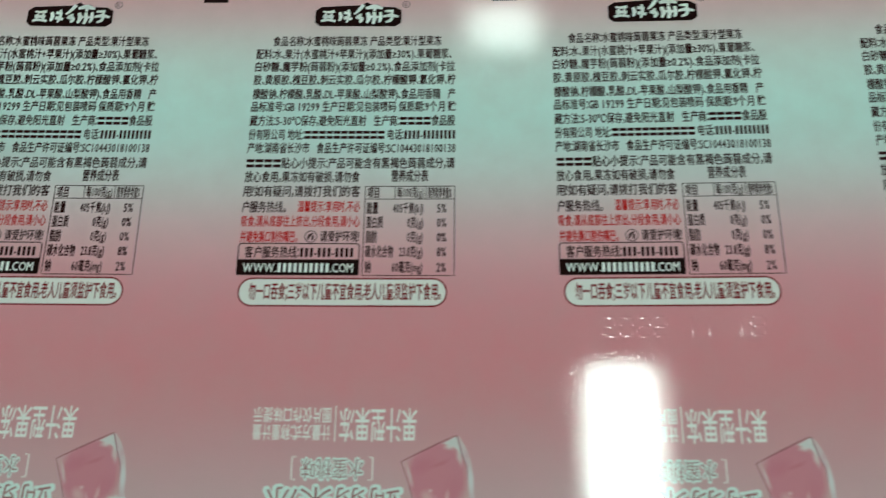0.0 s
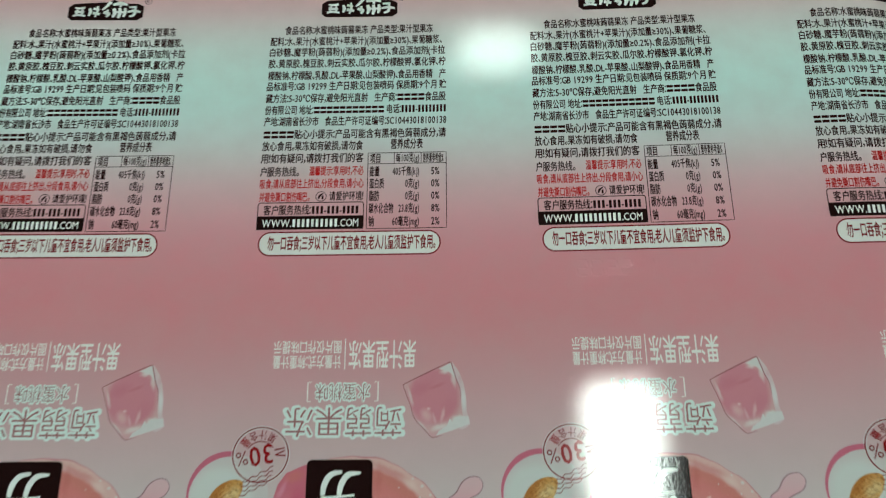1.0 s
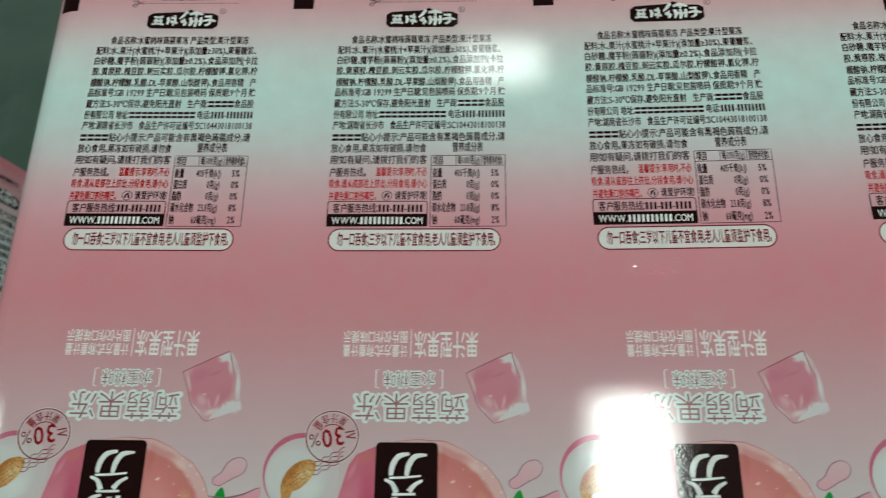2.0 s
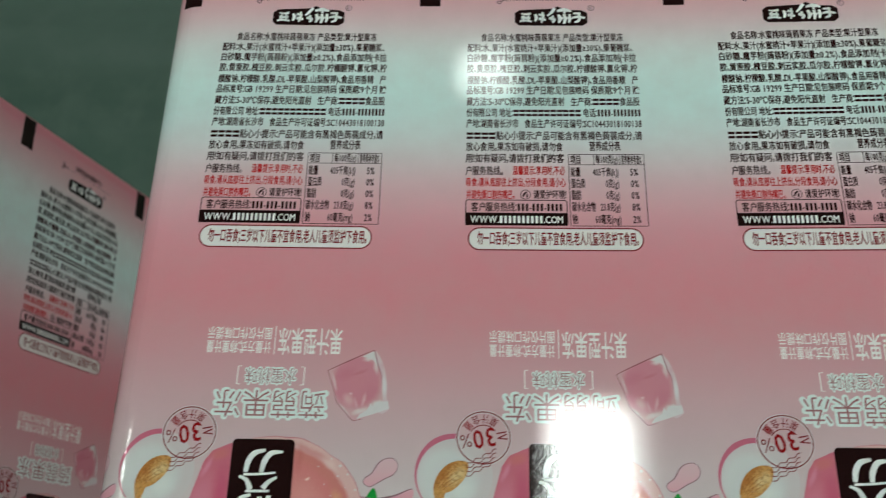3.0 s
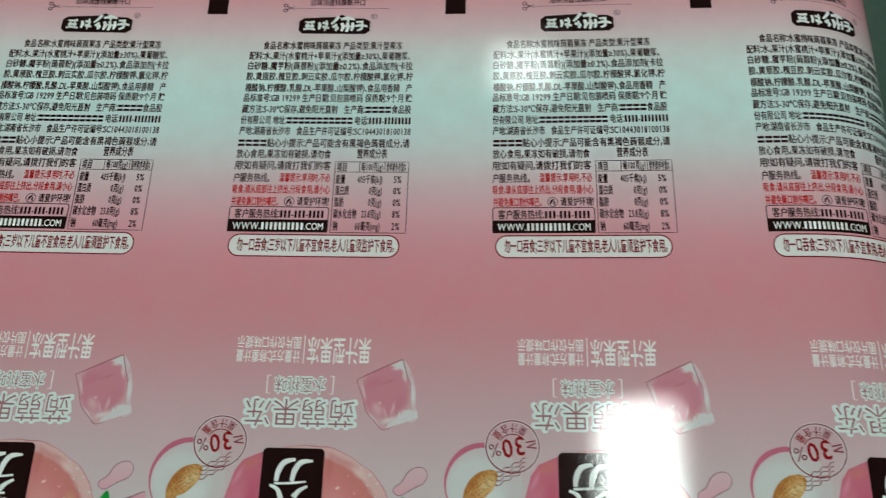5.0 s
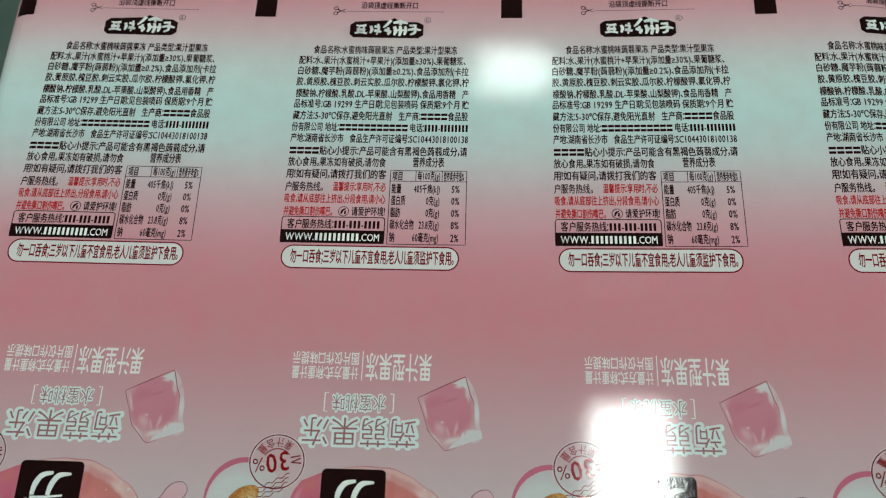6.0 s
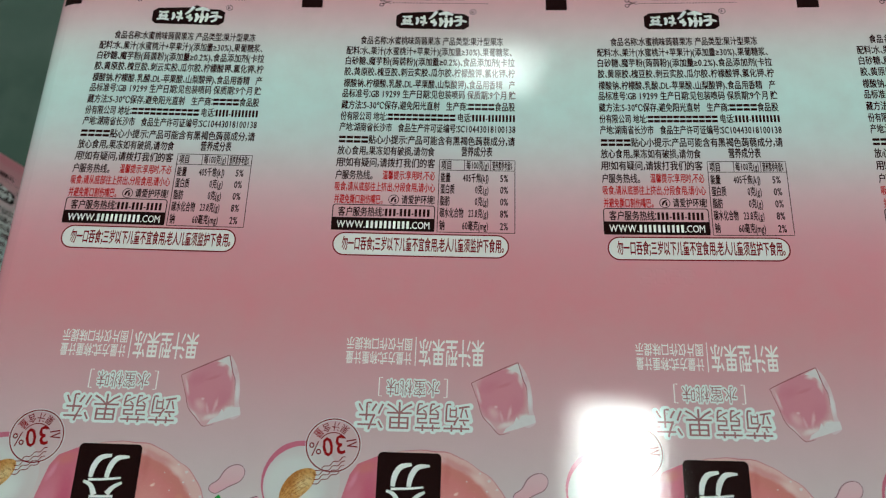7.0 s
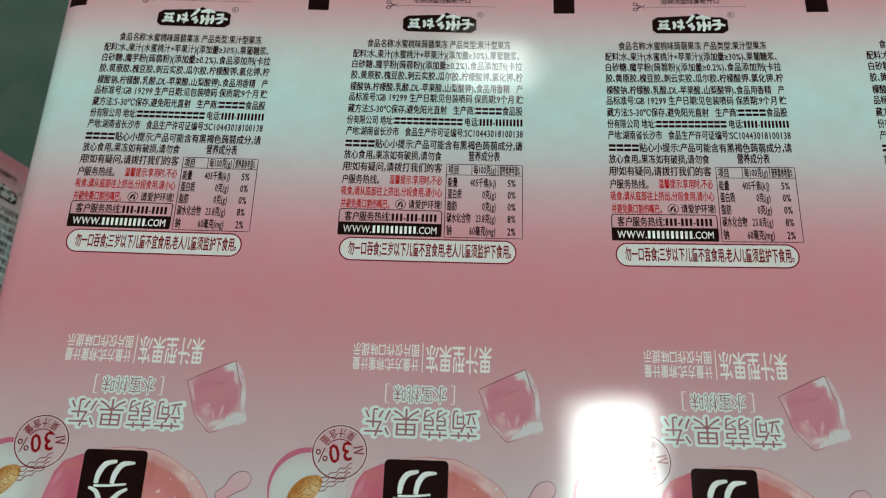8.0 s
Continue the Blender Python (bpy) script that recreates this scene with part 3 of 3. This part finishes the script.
    lines = [([(497, 783), (478, 788), (468, 803), (465, 822)], (0.7, 1.3, 1.4, 1.0)), ([(529, 785), (508, 788), (497, 803), (493, 822)], (0.5, 1.3, 1.4, 1.0)), ([(462, 826), (490, 825), (519, 822)], (0.6, 0.5)),
             ([(454, 829), (468, 836), (476, 852)], (0.6, 1.4)), ([(522, 830), (508, 838), (498, 850)], (0.6, 1.4)), ([(468, 855), (510, 854)], 0.6),
             ([(478, 861), (460, 868), (448, 888)], (0.7, 1.3)), ([(494, 864), (494, 892)], 1.1), ([(510, 862), (510, 892)], 1.1), ([(456, 905), (520, 903)], 0.7)]
    for pts, w in lines:
        put("badge_stroke", stroke(curve_through([g(*q) for q in pts], 6, False), np.multiply(w, 0.82)), WHITE, 5)
    put("badge_dot", fill(arc(*g(487, 890), 1.0, 1.0, 0, 360, 16), 2), RED, 5)
    # petals and leaf
    drop = (-0.3, -0.5) + curve_through([(50.2, -50.2), (50.3, -49.2), (51.7, -48.2), (52.8, -46.4), (54.1, -45.4), (55.7, -45.2), (56.7, -46.0), (56.8, -47.2), (56.0, -48.4), (54.2, -49.3), (52.7, -50.2), (51.4, -50.8)], 4)
    put("petal", fill(drop, 4), PETAL, 1, "loose pink petal")
    put("petal_edge", stroke(drop, (0.14, 0.24, 0.12, 0.2, 0.14), True), PETAL_EDGE, 2)
    strip = curve_through([(47.4, -53.2), (51.5, -53.4), (55.2, -52.7), (58.6, -51.4), (58.4, -53.6), (55.0, -54.6), (51.0, -56.2), (47.8, -56.4)], 5) + (1.0, -0.2)
    put("petal", fill(strip, 4), PETAL, 1, "long pink petal behind the leaf")
    put("petal_edge", join(stroke(strip[:16], (0.1, 0.42, 0.16)), stroke(strip[20:34], (0.1, 0.34, 0.12))), PETAL_EDGE, 2)
    put("leaf", fill(curve_through([(48.9, -56.4), (50.1, -53.9), (51.9, -51.5), (52.8, -53.8), (53.2, -56.6), (51.2, -58.4)], 4), 3), GREEN, 2, "small bright green leaf tip")


SEGMENTS = {"a": ((0.3, 3.4), (1.9, 3.4)), "b": ((2.2, 3.1), (2.2, 2.0)), "c": ((2.2, 1.4), (2.2, 0.3)), "d": ((0.3, 0.0), (1.9, 0.0)), "e": ((0.0, 0.3), (0.0, 1.4)), "f": ((0.0, 2.0), (0.0, 3.1)), "g": ((0.3, 1.7), (1.9, 1.7)),
            "i": ((1.1, 3.4), (1.1, 0.0)), "j": ((0.9, 0.0), (1.4, 0.0))}
DIGITS = {"0": "abcdef", "1": "ij", "2": "abged", "8": "abcdefg"}


def date_strokes():
    """The date pressed into the film as low ridges: for each figure its strokes in mm."""
    out, u = [], 15.4
    for ch in "2022 11 18":
        if ch == " ":
            u += 2.6
            continue
        marks = []
        for s in DIGITS[ch]:
            (a, b), (c, d) = SEGMENTS[s]
            marks.append(((u + a, -6.0 + b), (u + c, -6.0 + d)))
        out.append(marks)
        u += 3.0
    return out


back_print()
front_print()
DATE = date_strokes()

# ---- film rolls ----
LIFT = 0.00006


def outward(pts, f):
    """Whether a flat face is wound so that it looks out of the film."""
    x, y = pts[list(f), 0], pts[list(f), 1]
    return float(np.dot(x, np.roll(y, -1)) - np.dot(y, np.roll(x, -1))) > 0


def ink_mesh(name, section, lane, shape, h, shift=0.1, stretch=1.006):
    pts, faces = shape
    pts = np.asarray(pts, float)
    faces = [f if outward(pts, f) else f[::-1] for f in faces]
    me = bpy.data.meshes.new(name)
    at = section.place(lane * P + (pts[:, 0] + shift) / 1000, pts[:, 1] * stretch / 1000, h + pts[:, 2] if pts.shape[1] == 3 else h)
    me.from_pydata(at.tolist(), [], faces)
    uv = me.uv_layers.new(name="pack")
    idx = np.empty(len(me.loops), int)
    me.loops.foreach_get("vertex_index", idx)
    uv.data.foreach_set("uv", pts[idx, :2].astype(np.float32).ravel())
    me.polygons.foreach_set("use_smooth", [pts.shape[1] == 2] * len(me.polygons))
    me.update()
    return me


def date_ridges(section, lane, marks, shift):
    """Low rounded ridges on the film for one pressed figure."""
    bm = bmesh.new()
    uv = bm.loops.layers.uv.new("pack")
    for a, b in marks:
        a, b = np.array(a) + (shift, 0), np.array(b) + (shift, 0)
        t = (b - a) / np.linalg.norm(b - a)
        n = np.array((-t[1], t[0]))
        rows = []
        for w, h in ((-0.26, 0.0), (-0.13, 0.014), (0.0, 0.022), (0.13, 0.014), (0.26, 0.0)):
            line = np.array([a - 0.1 * t + n * w, a + n * w, b + n * w, b + 0.1 * t + n * w])
            hs = np.array([0.0, h, h, 0.0]) / 1000 + 0.4 * LIFT
            rows.append([bm.verts.new(c) for c in section.place(lane * P + line[:, 0] / 1000, line[:, 1] / 1000, hs)])
        for p, q in zip(rows, rows[1:]):
            for i in range(3):
                bm.faces.new((p[i], p[i + 1], q[i + 1], q[i]))
    bm.normal_update()
    for f in bm.faces:
        f.smooth = True
        for lp in f.loops:
            lp[uv].uv = (30, 1000 * lp.vert.co.y)
    return bm


def film_panel(roll, section, lane, printed, lo=None, hi=None):
    a, b = (lane, lane + 1) if lo is None else (lo, hi)
    grid = rect(1000 * P * (a - lane), V_LOW * 1000, 1000 * P * (b - lane), V_TOP * 1000, max(60, int(60 * (b - a))), 12)
    panel = new("film_panel", ink_mesh("film_panel", section, lane, grid, 0.0, 0.0, 1.0))
    panel.data.materials.append(FILM)
    panel.parent = roll
    if not printed:
        return
    tagged(panel, "pink to pale mint printed pouch panel")
    for name, shape, material, layer, label in PRINT:
        ob = new(name, ink_mesh(name, section, lane, shape, layer * LIFT))
        ob.data.materials.append(material)
        ob.parent = panel
        tagged(ob, label)
    for marks in DATE:
        part("date_figure", date_ridges(section, lane, marks, 0.0 if lane == 0 else 1.6), FILM, panel, "date figure pressed in low ridges")


def film_roll(label, knots, level, m, lanes):
    roll = tagged(new("film_roll"), label, "film roll", "rolls of pouch film")
    roll.matrix_world = m
    section = Section(knots, level)
    lo, hi = knots[0][0], knots[-1][0]
    film_panel(roll, section, lanes[0] - 1, False, lo, lanes[0])
    for lane in lanes:
        film_panel(roll, section, lane, True)
    film_panel(roll, section, lanes[-1] + 1, False, lanes[-1] + 1, hi)
    # the wound layers inside
    ring = section.place(np.linspace(lo * P, hi * P, 160), 0.0, -0.0004)
    bm = bmesh.new()
    near = [bm.verts.new((x, V_LOW + 0.0008, z)) for x, _, z in ring]
    far = [bm.verts.new((x, V_TOP - 0.0008, z)) for x, _, z in ring]
    k = len(ring)
    for i in range(k):
        j = (i + 1) % k
        bm.faces.new((near[i], near[j], far[j], far[i]))
    mid = ring.mean(0)
    for edge, out in ((near, -1), (far, 1)):
        inner = edge
        for i in range(1, 15):
            y = edge[0].co.y + out * (0.0004 if i % 2 else -0.0008)
            loop = [bm.verts.new((mid[0] + (v.co.x - mid[0]) * (1 - 0.055 * i), y, mid[2] + (v.co.z - mid[2]) * (1 - 0.055 * i))) for v in edge]
            for j in range(k):
                bm.faces.new((inner[j], inner[(j + 1) % k], loop[(j + 1) % k], loop[j]))
            inner = loop
        bm.faces.new(inner)
    bmesh.ops.recalc_face_normals(bm, faces=bm.faces[:])
    part("wound_core", bm, CORE, roll, "pale edges of the wound film layers")
    return roll


MAIN = [(-3.99, 0), (-0.155, 0), (-0.14, 140), (0.015, 140), (0.03, 9), (0.10, 9), (0.14, 12), (0.20, 11), (0.25, 0), (0.30, -0.36), (0.9, -0.36), (1.1, -0.15), (1.4, -0.15), (1.55, -0.7), (1.84, -1.0), (2.0, -0.95), (2.12, -0.5), (2.4, -0.4), (3.18, -0.4),
        (3.43, 28), (3.63, 38), (4.02, 38), (4.04, 0), (7.55, 0)]
SIDE = [(-8.3, 0), (-4.80, 0), (-4.78, 65), (-4.38, 65), (-4.36, 0), (-0.80, 0), (-0.78, 53), (-0.38, 53), (-0.36, 0), (3.0, 0)]


# ---- hall ----
def slab(name, x0, y0, z0, x1, y1, z1, material, category):
    me = bpy.data.meshes.new(name)
    bm = box_bm(x0, y0, z0, x1, y1, z1)
    bm.to_mesh(me)
    bm.free()
    me.materials.append(material)
    return tagged(new(name, me), "", category, "", "structure")


def ceiling_light(x, y, w, d, strength, label):
    lamp = tagged(new("ceiling_light"), label, "ceiling light")
    lamp.location = (x, y, CEIL_Z)
    part("diffuser", box_bm(-w / 2, -d / 2, -0.045, w / 2, d / 2, -0.035), lamp_material("lamp_diffuser", strength), lamp, "glowing white diffuser")
    bm = box_bm(-w / 2 - 0.02, -d / 2 - 0.02, -0.034, w / 2 + 0.02, d / 2 + 0.02, 0.0, 0.004)
    part("housing", bm, STEEL, lamp)
    return lamp


R = 3.2
slab("floor", -R, -R, FLOOR_Z - 0.1, R, R, FLOOR_Z, FLOOR, "floor")
slab("ceiling", -R, -R, CEIL_Z, R, R, CEIL_Z + 0.1, CEIL, "ceiling")
# unseen walls, added to close the room and bounce the lamps' light
slab("wall_north", -R, R, FLOOR_Z, R, R + 0.12, CEIL_Z, WALL, "wall")
slab("wall_south", -R, -R - 0.12, FLOOR_Z, R, -R, CEIL_Z, WALL, "wall")
slab("wall_east", R, -R - 0.12, FLOOR_Z, R + 0.12, R + 0.12, CEIL_Z, WALL, "wall")
slab("wall_west", -R - 0.12, -R - 0.12, FLOOR_Z, -R, R + 0.12, CEIL_Z, WALL, "wall")
ceiling_light(0.312, -0.155, 0.160, 1.19, LAMP_A, "long bright white ceiling light panel")
ceiling_light(-1.9, -0.155, 0.160, 1.19, LAMP_C, "long white ceiling light panel of the next row")
ceiling_light(0.055, 1.55, 0.165, 0.15, LAMP_B, "small dimmer white ceiling light panel")

film_roll("glossy pink printed pouch film wound flat, on green floor", MAIN, 2.0, pose(0, 0, 0), range(-1, 4))
film_roll("pink printed pouch film roll in shade beside another", SIDE, 0.5, pose(-0.1864, -0.0018, -0.0929, -1.44, 75.5, 1.47), range(-1, 2))


def motions():
    """The rolls lie still; only the camera moves."""


motions()
